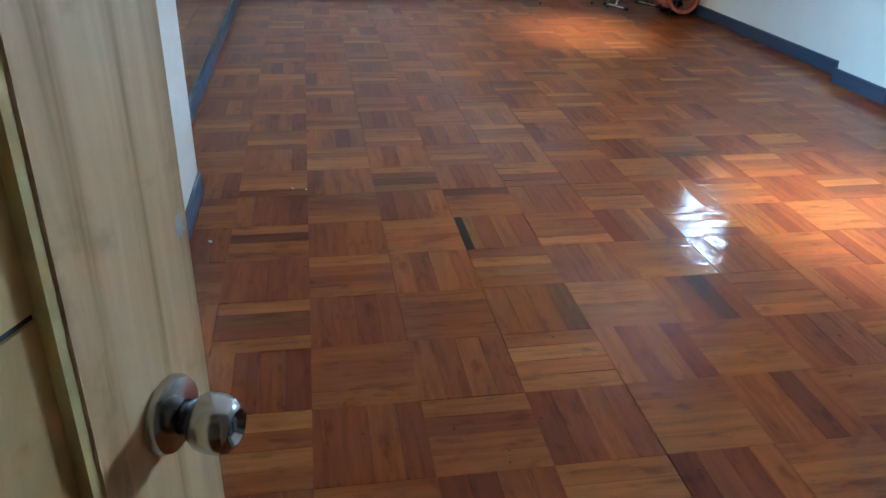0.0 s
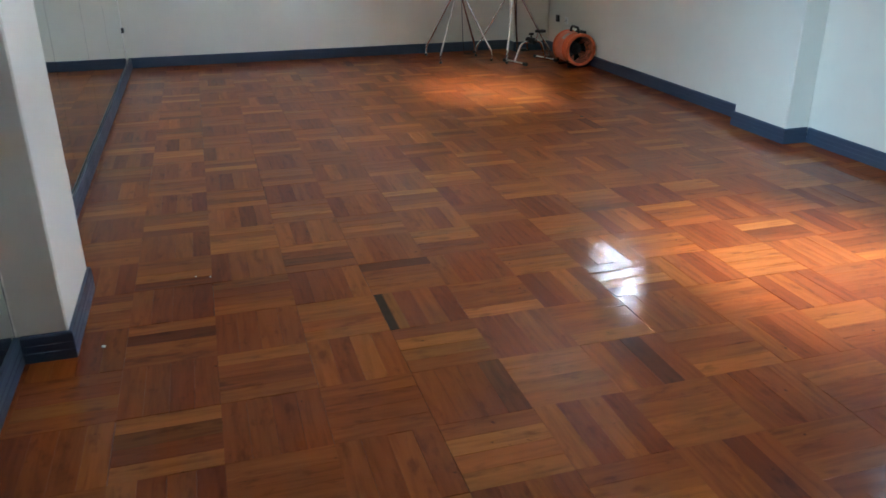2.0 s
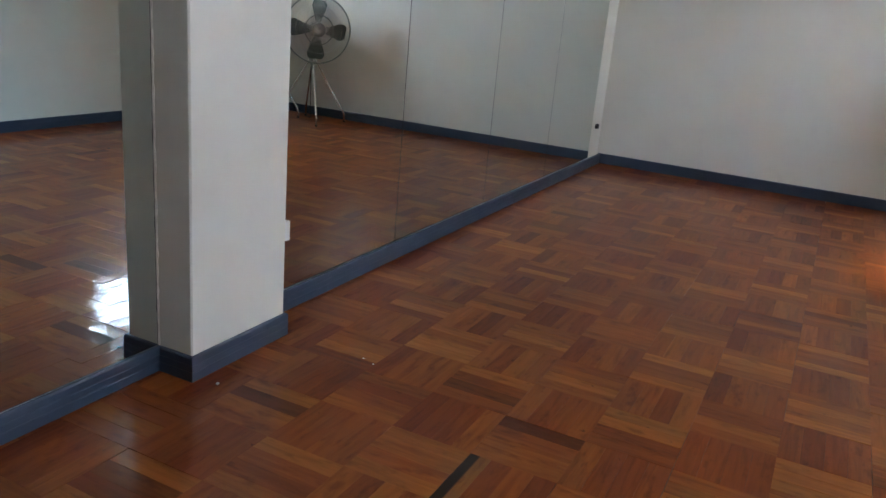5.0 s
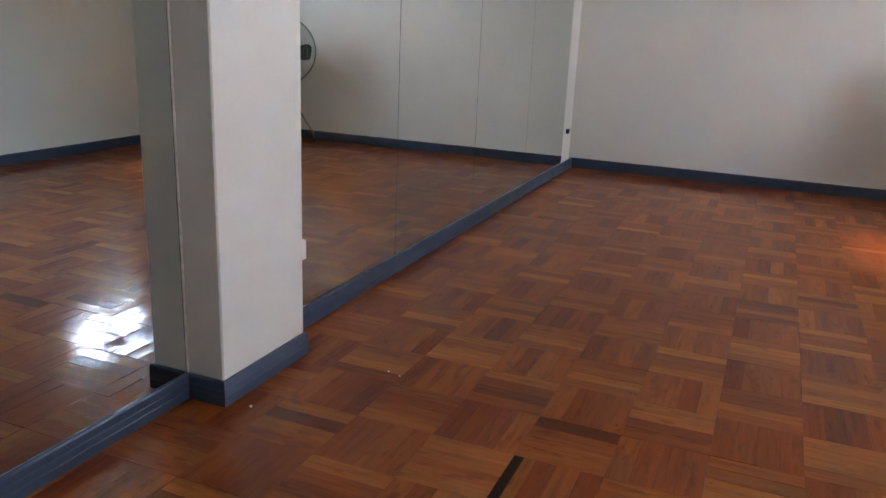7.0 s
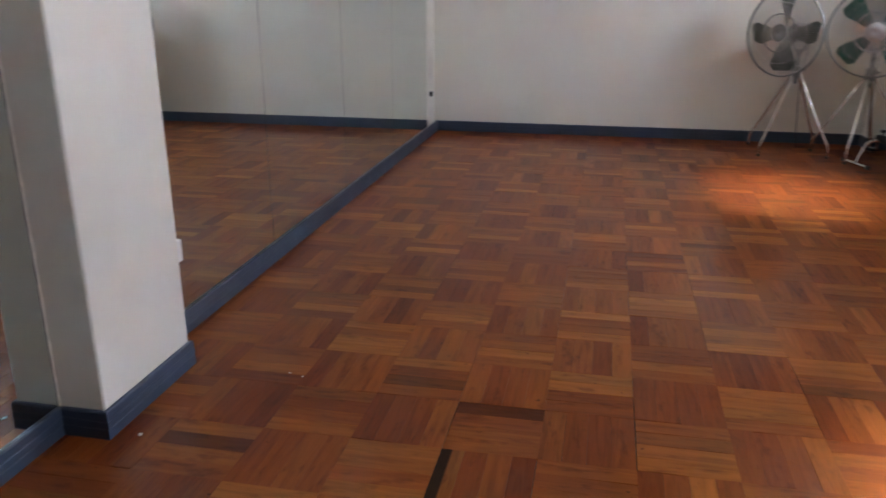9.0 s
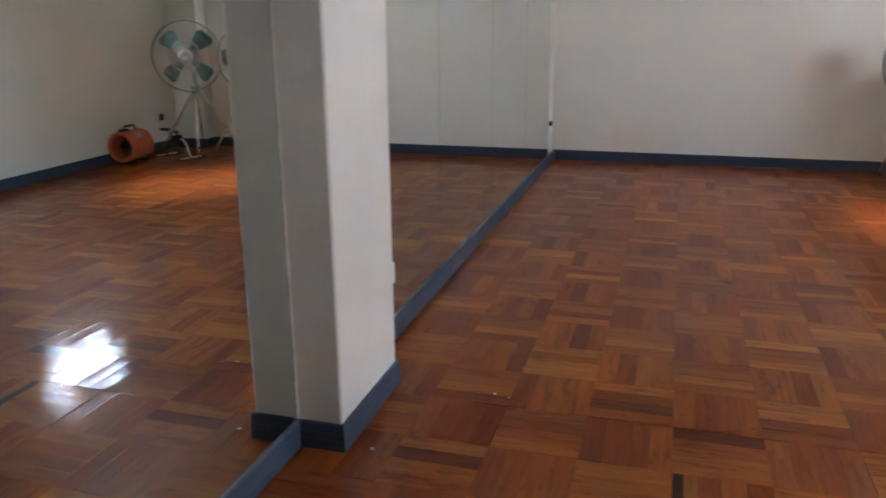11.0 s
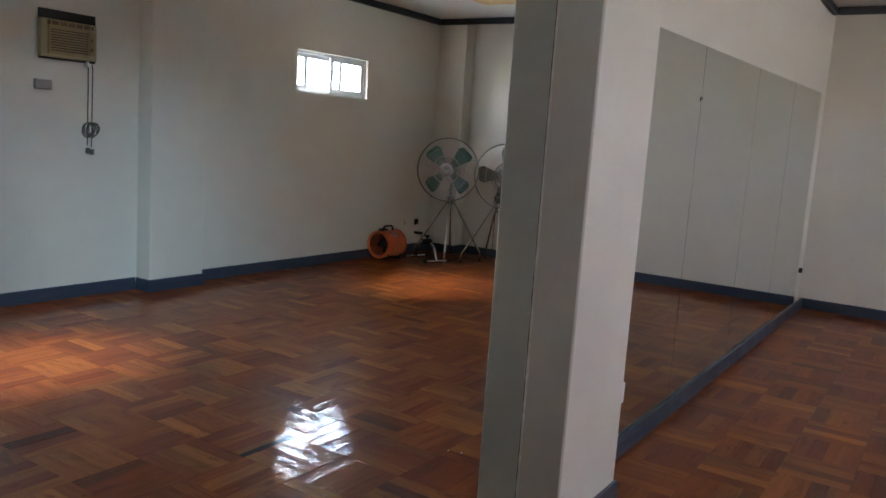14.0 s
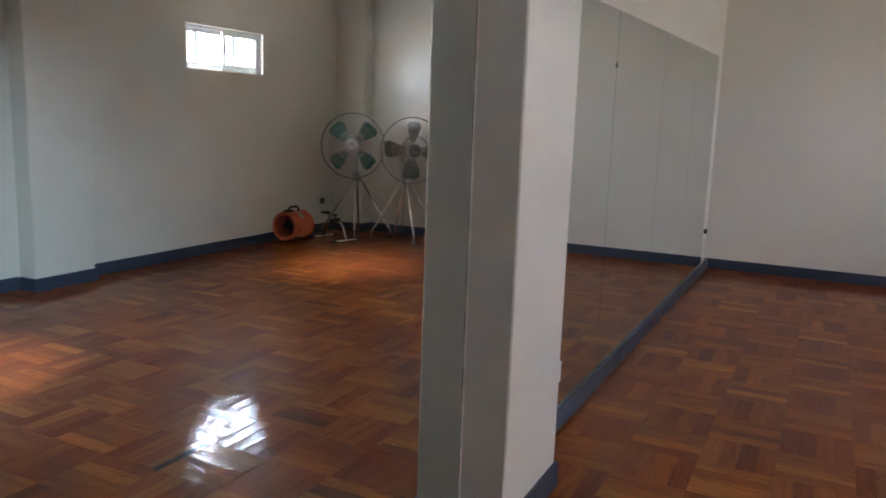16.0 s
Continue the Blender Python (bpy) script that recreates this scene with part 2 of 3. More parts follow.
def ring_bar(bm, radius, r, z=0.0, n=48, k=6, m=None):
    """A wire bent to a ring in the plane z."""
    vs = []
    for i in range(n):
        a = 2 * math.pi * i / n
        for j in range(k):
            b = 2 * math.pi * j / k
            rr = radius + r * math.cos(b)
            vs.append(bm.verts.new((rr * math.cos(a), rr * math.sin(a), z + r * math.sin(b))))
    for i in range(n):
        for j in range(k):
            bm.faces.new((vs[i * k + j], vs[(i + 1) % n * k + j], vs[(i + 1) % n * k + (j + 1) % k], vs[i * k + (j + 1) % k]))
    if m is not None:
        bmesh.ops.transform(bm, matrix=m, verts=vs)


def finish(bm, name, material, smooth=False):
    bmesh.ops.recalc_face_normals(bm, faces=list(bm.faces))
    me = bpy.data.meshes.new(name)
    bm.to_mesh(me)
    bm.free()
    if material:
        me.materials.append(material)
    if smooth:
        for p in me.polygons:
            p.use_smooth = True
        me.set_sharp_from_angle(angle=radians(40))
    return new(name, me)


def part(name, bm, material, parent, label="", smooth=False):
    ob = finish(bm, name, material, smooth)
    ob.parent = parent
    if label:
        tagged(ob, label)
    return ob


def thing(name, label, category, m=None, group="", kind=""):
    ob = new(name)
    ob.empty_display_size = 0.1
    if m is not None:
        ob.matrix_world = m
    return tagged(ob, label, category, group, kind)


def structure(name, bm, material, label, category):
    return tagged(finish(bm, name, material), label, category, kind="structure")


def slab(name, ext, material, label, category, bev=0.0):
    bm = bmesh.new()
    box(bm, *ext)
    if bev:
        rounded(bm, bev, 1)
    return structure(name, bm, material, label, category)


def pierced(bm, axis, front, back, u0, u1, z0, z1, holes):
    """A wall from front to back along an axis ('x' or 'y' is its normal), open where holes (u0, u1, z0, z1) say."""
    us = sorted({u0, u1, *[h[0] for h in holes], *[h[1] for h in holes]})
    zs = sorted({z0, z1, *[h[2] for h in holes], *[h[3] for h in holes]})

    def pt(d, u, z):
        return bm.verts.new((d, u, z) if axis == "x" else (u, d, z))

    def solid(i, j):
        if not (0 <= i < len(us) - 1 and 0 <= j < len(zs) - 1):
            return False
        u, z = (us[i] + us[i + 1]) / 2, (zs[j] + zs[j + 1]) / 2
        return not any(h[0] < u < h[1] and h[2] < z < h[3] for h in holes)

    for i in range(len(us) - 1):
        for j in range(len(zs) - 1):
            if not solid(i, j):
                continue
            a, b, c, d = us[i], us[i + 1], zs[j], zs[j + 1]
            for w in (front, back):
                bm.faces.new([pt(w, a, c), pt(w, b, c), pt(w, b, d), pt(w, a, d)])
            for di, dj, e in ((-1, 0, (a, c, a, d)), (1, 0, (b, c, b, d)), (0, -1, (a, c, b, c)), (0, 1, (a, d, b, d))):
                if not solid(i + di, j + dj):
                    bm.faces.new([pt(front, e[0], e[1]), pt(front, e[2], e[3]), pt(back, e[2], e[3]), pt(back, e[0], e[1])])
    bmesh.ops.remove_doubles(bm, verts=list(bm.verts), dist=1e-5)


# ---- the room ----
XW, XE, XN, YS, YN, H = -0.045, 4.43, 4.465, 0.05, 9.0, 2.84
# Opening of the west window, which is unseen and added for light.
WIN_W = (0.85, 2.85, 2.14, 2.70)
WIN = [(6.38, 7.47, 1.775, 2.19), (2.42, 3.50, 1.75, 2.17)]

slab("floor", (-0.6, 4.7, -1.8, 9.2, -0.12, -0.012), M_SUB, "dark mortar bed under the varnished parquet floor", "floor")
slab("ceiling", (-0.6, 4.7, -1.8, 9.2, H, H + 0.12), M_CEIL, "white painted flat ceiling", "ceiling")
bm = bmesh.new()
pierced(bm, "x", XW, XW - 0.15, -0.1, 9.15, -0.12, H, [WIN_W])
structure("wall_west", bm, M_WALL, "off-white painted plaster wall behind the mirrors", "wall")
slab("wall_north", (XW, 4.58, YN, YN + 0.15, -0.12, H), M_WALL, "off-white painted plaster end wall", "wall")
bm = bmesh.new()
pierced(bm, "x", XE, XE + 0.15, 4.9, 9.0, -0.12, H, WIN[:1])
pierced(bm, "x", XN, XE + 0.151, -0.1, 4.9, -0.12, H, WIN[1:])
structure("wall_east", bm, M_WALL, "off-white painted plaster wall with two small high windows", "wall")
# Unseen south and hall walls are brown only to dim and warm bounce light.
bm = bmesh.new()
pierced(bm, "y", YS, YS - 0.15, XW, XN, -0.12, H, [(0.19, 1.07, -0.12, 2.06)])
structure("wall_south", bm, M_DKBROWN, "unseen wall with the doorway, coloured brown to dim its bounce light", "wall")
bm = bmesh.new()
box(bm, -0.6, -0.45, -1.8, -0.1, -0.12, H)
box(bm, 1.95, 2.1, -1.8, -0.1, -0.12, H)
box(bm, -0.45, 1.95, -1.8, -1.65, -0.12, H)
structure("wall_hall", bm, M_DKBROWN, "unseen walls of the hall behind the doorway, coloured brown to dim bounce light", "wall")
slab("pillar_west", (XW, 0.152, 3.072, 3.612, -0.012, H), M_WALL, "off-white painted square pillar between the mirrors", "pillar", 0.006)
slab("pillar_east", (4.285, XN, 4.635, 5.172, -0.012, H), M_WALL, "off-white painted wall pier beside the air conditioner", "pillar", 0.006)
slab("pillar_corner", (4.03, XE, 8.80, YN, -0.012, H), M_WALL, "off-white painted column in the corner of the room", "pillar", 0.006)


def skirting(name, pts, height=0.1):
    """Moulded board along a line of (x, y), its face on the left of the way: a main face, two grooves, a rounded top."""
    prof = [(0.0, 0.0), (0.014, 0.0), (0.014, 0.034), (0.0128, 0.036), (0.0128, 0.038), (0.014, 0.040), (0.014, 0.062),
            (0.0126, 0.064), (0.0126, 0.066), (0.0137, 0.068), (0.0125, height - 0.008), (0.009, height - 0.001), (0.0, height)]
    bm = bmesh.new()
    P = [Vector((*p, 0)) for p in pts]
    rows = []
    for i, p in enumerate(P):
        dirs = []
        if i:
            dirs.append((p - P[i - 1]).normalized())
        if i < len(P) - 1:
            dirs.append((P[i + 1] - p).normalized())
        ns = [Vector((-d.y, d.x, 0)) for d in dirs]
        n = sum(ns, Vector()) / len(ns)
        n = n / max(n.dot(ns[0]), 0.2)
        rows.append([bm.verts.new(p + n * u + Vector((0, 0, v))) for u, v in prof])
    for a, b in zip(rows, rows[1:]):
        for k in range(len(prof) - 1):
            bm.faces.new((a[k], a[k + 1], b[k + 1], b[k]))
    for r in (rows[0], rows[-1]):
        bm.faces.new(r)
    return structure(name, bm, M_SKIRT, "dark blue-grey painted moulded skirting board", "skirting")


skirting("baseboard_west_near", [(-0.014, 3.072), (-0.014, 0.06)])
skirting("baseboard_pillar_west", [(-0.03, 3.612), (0.152, 3.612), (0.152, 3.072), (0.001, 3.072)])
skirting("baseboard_west_far", [(-0.016, 8.986), (-0.016, 3.626)])
skirting("baseboard_north", [(4.03, 9.0), (-0.03, 9.0)])
skirting("baseboard_corner", [(XE, 8.80), (4.03, 8.80), (4.03, 8.986)])
skirting("baseboard_east_far", [(XE, 5.186), (XE, 8.786)])
skirting("baseboard_pier", [(XN - 0.014, 4.635), (4.285, 4.635), (4.285, 5.172), (XE, 5.172)][::1])
skirting("baseboard_east_near", [(XN, 0.06), (XN, 4.621)])
skirting("baseboard_south", [(1.15, 0.05), (XN - 0.014, 0.05)])

for nm, ext in (("crown_north", (XW + 0.045, XE - 0.045, 8.752, 8.797, H - 0.07, H)), ("crown_east", (XE - 0.045, XE + 0.035, 0.05, 8.797, H - 0.07, H)),
                ("crown_west", (XW, XW + 0.045, 0.05, 8.797, H - 0.07, H)), ("crown_south", (XW + 0.045, XE - 0.045, 0.05, 0.095, H - 0.07, H))):
    slab(nm, ext, M_CROWN, "dark painted crown moulding under the ceiling", "moulding", 0.008)
slab("ceiling_board", (2.0, 3.22, 6.5, 7.86, H - 0.03, H - 0.004), M_DOORP, "rough brown wooden ceiling hatch board", "hatch", 0.004)


# ---- mirrors ----
def mirror_panel(y0, y1, x, z0, za, zb, label, turn=0.0):
    """A glass panel on a backing board; its top edge runs from za to zb."""
    t = thing("wall_mirror", label, "mirror", pose(x, (y0 + y1) / 2, z0, 0, 0, turn), "mirror panels along the wall")
    w = (y1 - y0) / 2
    for nm, mat, xa, xb, e, lab in (("backing", M_BLACK, XW - x + 0.006, -0.006, 0.0, "dark backing board behind the glass"),
                                    ("glass", M_MIRROR, -0.005, 0.0, 0.003, "silvered mirror glass with a greenish tint")):
        bm = bmesh.new()
        vs = box(bm, xa, xb, -w + e, w - e, e / 2, 1.0)
        for v in vs:
            if v.co.z > 0.5:
                v.co.z = (za if v.co.y < 0 else zb) - z0 - e / 2
        part(nm, bm, mat, t, lab)
    return t


mirror_panel(0.66, 3.068, -0.0155, 0.1, 1.93, 1.955, "wide frameless wall mirror standing on the skirting beside the pillar", -0.17)
Y = [3.616, 4.84, 6.08, 7.32, 8.58]
for a, b in zip(Y, Y[1:]):
    mirror_panel(a, b, -0.019, 0.1, 1.958 + (a - 3.6) * 0.0195, 1.958 + (b - 3.6) * 0.0195, "tall frameless mirror panel standing on the skirting board")


# ---- windows ----
def sliding_window(name, y0, y1, z0, z1, watts, spread, drop, veer, west=False):
    t = thing(name, "small high white sliding window with a daylight lamp outside it", "window", pose(XW - 0.06, (y0 + y1) / 2, z0, 0, 0, 180) if west else pose((XE if y0 > 5 else XN) + 0.06, (y0 + y1) / 2, z0), kind="structure")
    lamp_x = XW - 0.19 if west else XE + 0.19
    w, h = (y1 - y0) / 2, z1 - z0
    f = 0.028
    bm = bmesh.new()
    pierced(bm, "x", -0.03, 0.05, -w, w, 0, h, [(-w + f, w - f, f, h - f)])
    part("window_frame", bm, M_ALU, t)
    for i, (a, b, x) in enumerate(((-w + f, 0.02, 0.012), (-0.02, w - f, -0.012))):
        bm = bmesh.new()
        q = a + (b - a) * 0.3
        pierced(bm, "x", x - 0.010, x + 0.010, a, b, f, h - f, [(a + 0.05, q - 0.02, f + 0.045, h - f - 0.04), (q + 0.02, b - 0.05, f + 0.045, h - f - 0.04)])
        s = part("sash", bm, M_ALU, t)
        for c, d in ((a + 0.045, q - 0.015), (q + 0.015, b - 0.045)):
            bm = bmesh.new()
            box(bm, x - 0.002, x + 0.002, c, d, f + 0.03, h - f - 0.025)
            g = part("pane", bm, M_GLASS, s)
            g.visible_shadow = False
        if i:
            bm = bmesh.new()
            box(bm, x - 0.026, x - 0.010, a + 0.008, a + 0.026, h * 0.38, h * 0.62)
            rounded(bm, 0.004, 1)
            part("latch", bm, M_BLACK, s, "dark window latch")
    bm = bmesh.new()
    box(bm, -0.064, -0.03, -w - 0.0, w, -0.0, 0.008)
    part("window_sill", bm, M_ALU, t)
    window_light(lamp_x, (y0 + y1) / 2, (z0 + z1) / 2, y1 - y0 - 0.06, h - 0.06, watts, spread, drop, veer)


sliding_window("window_1", *WIN[0], 13.0, 180, 0.12, 0.0)
sliding_window("window_2", *WIN[1], 8.0, 150, 0.12, 0.0)
# Unseen window, added so its narrow blue lamp tints the low east wall.
sliding_window("window_3_added", *WIN_W, 4.0, 40, 0.55, 0.68, True)


# ---- the door ----
def knob_set(parent, x, z, side):
    """Rose, neck and ball knob on one face of a door; y is the face's normal."""
    m = pose(x, side * 0.0195, z, -90 * side) @ Matrix.Scale(0.92, 4)
    k = new("door_knob")
    k.parent = parent
    bm = bmesh.new()
    lathe(bm, [(0.0, 0.0), (0.036, 0.0), (0.0365, 0.004), (0.034, 0.010), (0.026, 0.014), (0.016, 0.016)], 40, m)
    part("rose", bm, M_STEEL, k, "round steel rose plate", True)
    bm = bmesh.new()
    lathe(bm, [(0.0150, 0.010), (0.0140, 0.016), (0.0150, 0.022), (0.0195, 0.027), (0.0255, 0.035), (0.0275, 0.045), (0.0268, 0.054),
               (0.0235, 0.062), (0.0185, 0.0665), (0.0160, 0.0675), (0.0150, 0.0655), (0.0120, 0.0605), (0.0, 0.0600)], 40, m)
    part("ball", bm, M_STEEL, k, "polished steel ball knob", True)
    bm = bmesh.new()
    lathe(bm, [(0.0, 0.0635), (0.0070, 0.0635), (0.0085, 0.0625), (0.0085, 0.0602)], 20, m)
    box(bm, -0.0012, 0.0012, -0.005, 0.005, 0.0633, 0.0643, m)
    part("keyhole", bm, M_BLACK, k, "dark key slot in the knob")


def wooden_door(m):
    t = thing("door_1", "open unpainted wooden panel door with a round steel knob", "door", m, kind="structure")
    W, HD, T = 0.80, 2.03, 0.019
    st = 0.148
    for nm, e in (("stile", (W - st, W, 0.01, HD)), ("stile", (0.0, st, 0.01, HD)), ("rail", (st, W - st, HD - 0.13, HD)),
                  ("rail", (st, W - st, 0.01, 0.2))):
        bm = bmesh.new()
        box(bm, e[0], e[1], -T, T, e[2], e[3])
        rounded(bm, 0.002, 1)
        part(nm, bm, M_DOOR, t)
    for x in (st + 0.004, W - st - 0.004):
        bm = bmesh.new()
        box(bm, x - 0.0045, x + 0.0045, -T + 0.002, T - 0.002, 0.2, HD - 0.13)
        part("bead", bm, M_DOORE, t, "pale yellow edge of the stile")
    for z0, z1 in ((0.2, 1.127), (1.133, HD - 0.13)):
        bm = bmesh.new()
        box(bm, st + 0.0085, W - st - 0.0085, -0.006, 0.006, z0, z1)
        part("panel", bm, M_DOORP, t, "plywood panel with yellowish grain")
    # Black strip closes the panel gap so that the joint looks dark.
    bm = bmesh.new()
    box(bm, st + 0.0085, W - st - 0.0085, -0.003, 0.003, 1.127, 1.133)
    part("panel_joint", bm, M_BLACK, t, "black strip filling the panel joint for its dark gap")
    bm = bmesh.new()
    rgd = random.Random(3)
    ring = [(W - 0.012 + 0.006 * math.cos(a) * rgd.uniform(0.6, 1.2), -T - 0.0004, 1.130 + 0.014 * math.sin(a) * rgd.uniform(0.6, 1.2)) for a in (2 * math.pi * k / 14 for k in range(14))]
    bm.faces.new([bm.verts.new(q) for q in ring])
    bmesh.ops.solidify(bm, geom=list(bm.faces), thickness=0.0006)
    part("paint_smear", bm, M_WHITE, t, "whitish paint smear near the edge")
    knob_set(t, W - 0.064, 0.984, -1)
    knob_set(t, W - 0.064, 0.984, 1)
    return t


DOOR_OPEN = 65.9
wooden_door(pose(0.228, 0.114, 0, 0, 0, DOOR_OPEN))
bm = bmesh.new()
box(bm, 0.19, 0.222, -0.1, 0.088, -0.012, 2.06)
box(bm, 1.038, 1.07, -0.1, 0.088, -0.012, 2.06)
box(bm, 0.222, 1.038, -0.1, 0.088, 2.036, 2.06)
structure("door_frame", bm, M_DOOR, "plain wooden door frame in the doorway", "door frame")


# ---- distance outside the windows ----
M_FAR = glow("bright_distance", [(0.0, (0.35, 0.28, 0.2)), (0.30, (0.40, 0.36, 0.28)), (0.34, (0.25, 0.32, 0.22)), (0.42, (0.3, 0.38, 0.3)), (0.47, (0.55, 0.75, 1.0)), (1.0, (0.5, 0.72, 1.0))], 10.0)
bm = bmesh.new()
bm.faces.new([bm.verts.new(p) for p in ((13, -14, -3), (13, 24, -3), (13, 24, 9), (13, -14, 9))])
structure("backdrop", bm, M_FAR, "pale bright sky and hazy distance outside the windows", "backdrop")


# ---- materials of the loose things ----
M_ORANGE = plain("orange_paint", (0.62, 0.12, 0.035), 0.38, vary=0.12, scale=14, relief=0.05)
M_GREEN = plain("green_blade", (0.035, 0.23, 0.18), 0.22, vary=0.12)
# Blade green with the backlit fan's shade put into the colour.
M_GREEN_SHADE = plain("green_blade_shaded", (0.014, 0.05, 0.030), 0.35, vary=0.12)
M_WIRE = plain("galvanised_wire", (0.62, 0.64, 0.63), 0.35, 0.85, vary=0.1)
M_MOTOR = plain("grey_motor_paint", (0.22, 0.24, 0.23), 0.45, 0.2, vary=0.12)
M_CREAM = plain("aged_cream_plastic", (0.42, 0.345, 0.20), 0.45, vary=0.1, scale=5)
M_TAN = plain("tan_grille_plastic", (0.33, 0.25, 0.125), 0.5, vary=0.1)
M_GREYPL = plain("grey_plate", (0.42, 0.40, 0.37), 0.5, vary=0.06)
M_CABLE = plain("grey_cable", (0.13, 0.12, 0.10), 0.55)
M_SEAL = plain("sealant", (0.78, 0.74, 0.66), 0.7, vary=0.2, scale=30)


# ---- standing fans ----
def standing_fan(x, y, hub, facing, leg_turn, spin, blade_m, badge_m, label):
    """facing: degrees from south towards west. The fan leans a little upwards."""
    t = thing("standing_fan", label, "fan", pose(x, y, 0), "standing fans in the corner")
    for k in range(4):
        a = radians(leg_turn + 90 * k)
        c, s = math.cos(a), math.sin(a)
        bm = bmesh.new()
        pts = [(0.028, 0.735), (0.036, 0.70), (0.055, 0.655), (0.345, 0.165), (0.375, 0.125), (0.388, 0.085), (0.392, 0.014)]
        tube(bm, [(r * c, r * s, z) for r, z in pts], 0.0115, 12)
        leg = part("leg", bm, M_CHROME, t, smooth=True)
        bm = bmesh.new()
        lathe(bm, [(0.0, 0.0), (0.014, 0.0), (0.0145, 0.018), (0.0125, 0.022), (0.0, 0.022)], 14, pose(0.392 * c, 0.392 * s, 0))
        part("rubber_foot", bm, M_BLACK, leg, "black rubber foot", True)
    bm = bmesh.new()
    lathe(bm, [(0.0, 0.60), (0.017, 0.60), (0.017, 0.64), (0.030, 0.65), (0.045, 0.67), (0.045, 0.745), (0.034, 0.755), (0.021, 0.76), (0.021, hub - 0.14),
               (0.0, hub - 0.14)], 20)
    part("post", bm, M_MOTOR, t, "grey steel post with a leg collar", True)
    bm = bmesh.new()
    tube(bm, [(0.0, 0.0, 0.72), (0.055, 0.0, 0.72), (0.062, 0.0, 0.72)], [0.006, 0.006, 0.013], 10)
    part("clamp_screw", bm, M_BLACK, t, "black clamp screw", True)
    # the head: its own z points the way it blows
    f = radians(facing)
    d = Vector((-math.sin(f), -math.cos(f), 0.02)).normalized()
    head = Matrix.Translation((d.x * 0.24, d.y * 0.24, hub)) @ d.to_track_quat("Z", "Y").to_matrix().to_4x4()
    bm = bmesh.new()
    lathe(bm, [(0.0, -0.33), (0.05, -0.33), (0.075, -0.31), (0.082, -0.28), (0.082, -0.15), (0.070, -0.125), (0.025, -0.12), (0.020, 0.015), (0.0, 0.015)], 28, head)
    part("motor", bm, M_MOTOR, t, "grey painted motor housing", True)
    bm = bmesh.new()
    for sx in (-1, 1):
        tube(bm, [head @ Vector((sx * 0.085, 0.0, -0.24)), head @ Vector((sx * 0.088, -0.07, -0.24)), head @ Vector((sx * 0.03, -0.15, -0.24)), head @ Vector((0, -0.17, -0.24))], 0.011, 8)
    part("yoke", bm, M_MOTOR, t, smooth=True)
    R = 0.358
    for nm, prof in (("front_guard", [(0.075, 0.075), (0.16, 0.076), (0.25, 0.066), (0.31, 0.045), (R, 0.004)]),
                     ("rear_guard", [(0.09, -0.112), (0.18, -0.115), (0.26, -0.10), (0.32, -0.06), (R, -0.006)])):
        bm = bmesh.new()
        n = 110
        for i in range(n):
            a = 2 * math.pi * i / n
            tube(bm, [(r * math.cos(a), r * math.sin(a), z) for r, z in prof], 0.0016, 4, False)
        for r, z in (prof[0], prof[2]):
            ring_bar(bm, r, 0.0025, z, 48, 5)
        bmesh.ops.transform(bm, matrix=head, verts=list(bm.verts))
        part(nm, bm, M_WIRE, t, "round wire guard", True)
    bm = bmesh.new()
    for z in (0.006, -0.006):
        ring_bar(bm, R, 0.0075, z, 64, 6, head)
    part("guard_rim", bm, M_MOTOR, t, "dark rim clamping the two guards", True)
    bm = bmesh.new()
    lathe(bm, [(0.0, 0.082), (0.020, 0.083), (0.024, 0.086), (0.050, 0.085), (0.066, 0.080), (0.076, 0.074), (0.076, 0.070), (0.0, 0.070)], 32, head)
    ring_bar(bm, 0.155, 0.006, 0.077, 56, 6, head)
    part("guard_badge", bm, badge_m, t, "round metal badge and ring", True)
    bm = bmesh.new()
    lathe(bm, [(0.0, 0.03), (0.03, 0.028), (0.05, 0.015), (0.055, -0.03), (0.0, -0.03)], 24, head)
    part("blade_hub", bm, blade_m, t, smooth=True)
    for k in range(4):
        bm = bmesh.new()
        grid = []
        for i in range(9):
            u = i / 8
            r = 0.045 + 0.265 * u
            w = 0.028 + 0.070 * min(1, u * 1.35) - 0.030 * max(0, u - 0.86) / 0.14
            tw = radians(38 - 18 * u)
            grid.append([(r, w * q * math.cos(tw), -w * q * math.sin(tw) - 0.012 * q * q) for q in (-1, -0.6, 0, 0.6, 1)])
        m = head @ Matrix.Rotation(radians(spin + 90 * k), 4, "Z")
        vs = [[bm.verts.new(m @ Vector(p)) for p in row] for row in grid]
        for a, b in zip(vs, vs[1:]):
            for j in range(4):
                bm.faces.new((a[j], a[j + 1], b[j + 1], b[j]))
        bmesh.ops.solidify(bm, geom=list(bm.faces), thickness=0.003)
        part("blade", bm, blade_m, t, smooth=True)
    bm = bmesh.new()
    tail = head @ Vector((0.03, -0.07, -0.29))
    tube(bm, [tail, tail + Vector((0.02, 0.02, -0.12)), (0.05, 0.05, 0.72), (0.06, 0.06, 0.45), (0.09, 0.11, 0.15), (0.12, 0.16, 0.012), (0.2, 0.2, 0.008)], 0.004, 8)
    part("power_cord", bm, M_BLACK, t, "black power cord", True)
    return t


standing_fan(3.85, 8.41, 1.06, 20, 241, 45, M_GREEN, M_WIRE, "chrome-legged standing fan with teal green blades in a round wire guard")
# Backlit fan: its shade is in the blade and badge colours.
standing_fan(3.29, 8.55, 1.035, 46, 225, 3, M_GREEN_SHADE, M_MOTOR, "chrome-legged standing fan turned sideways, green blades and badge darkened as backlit")


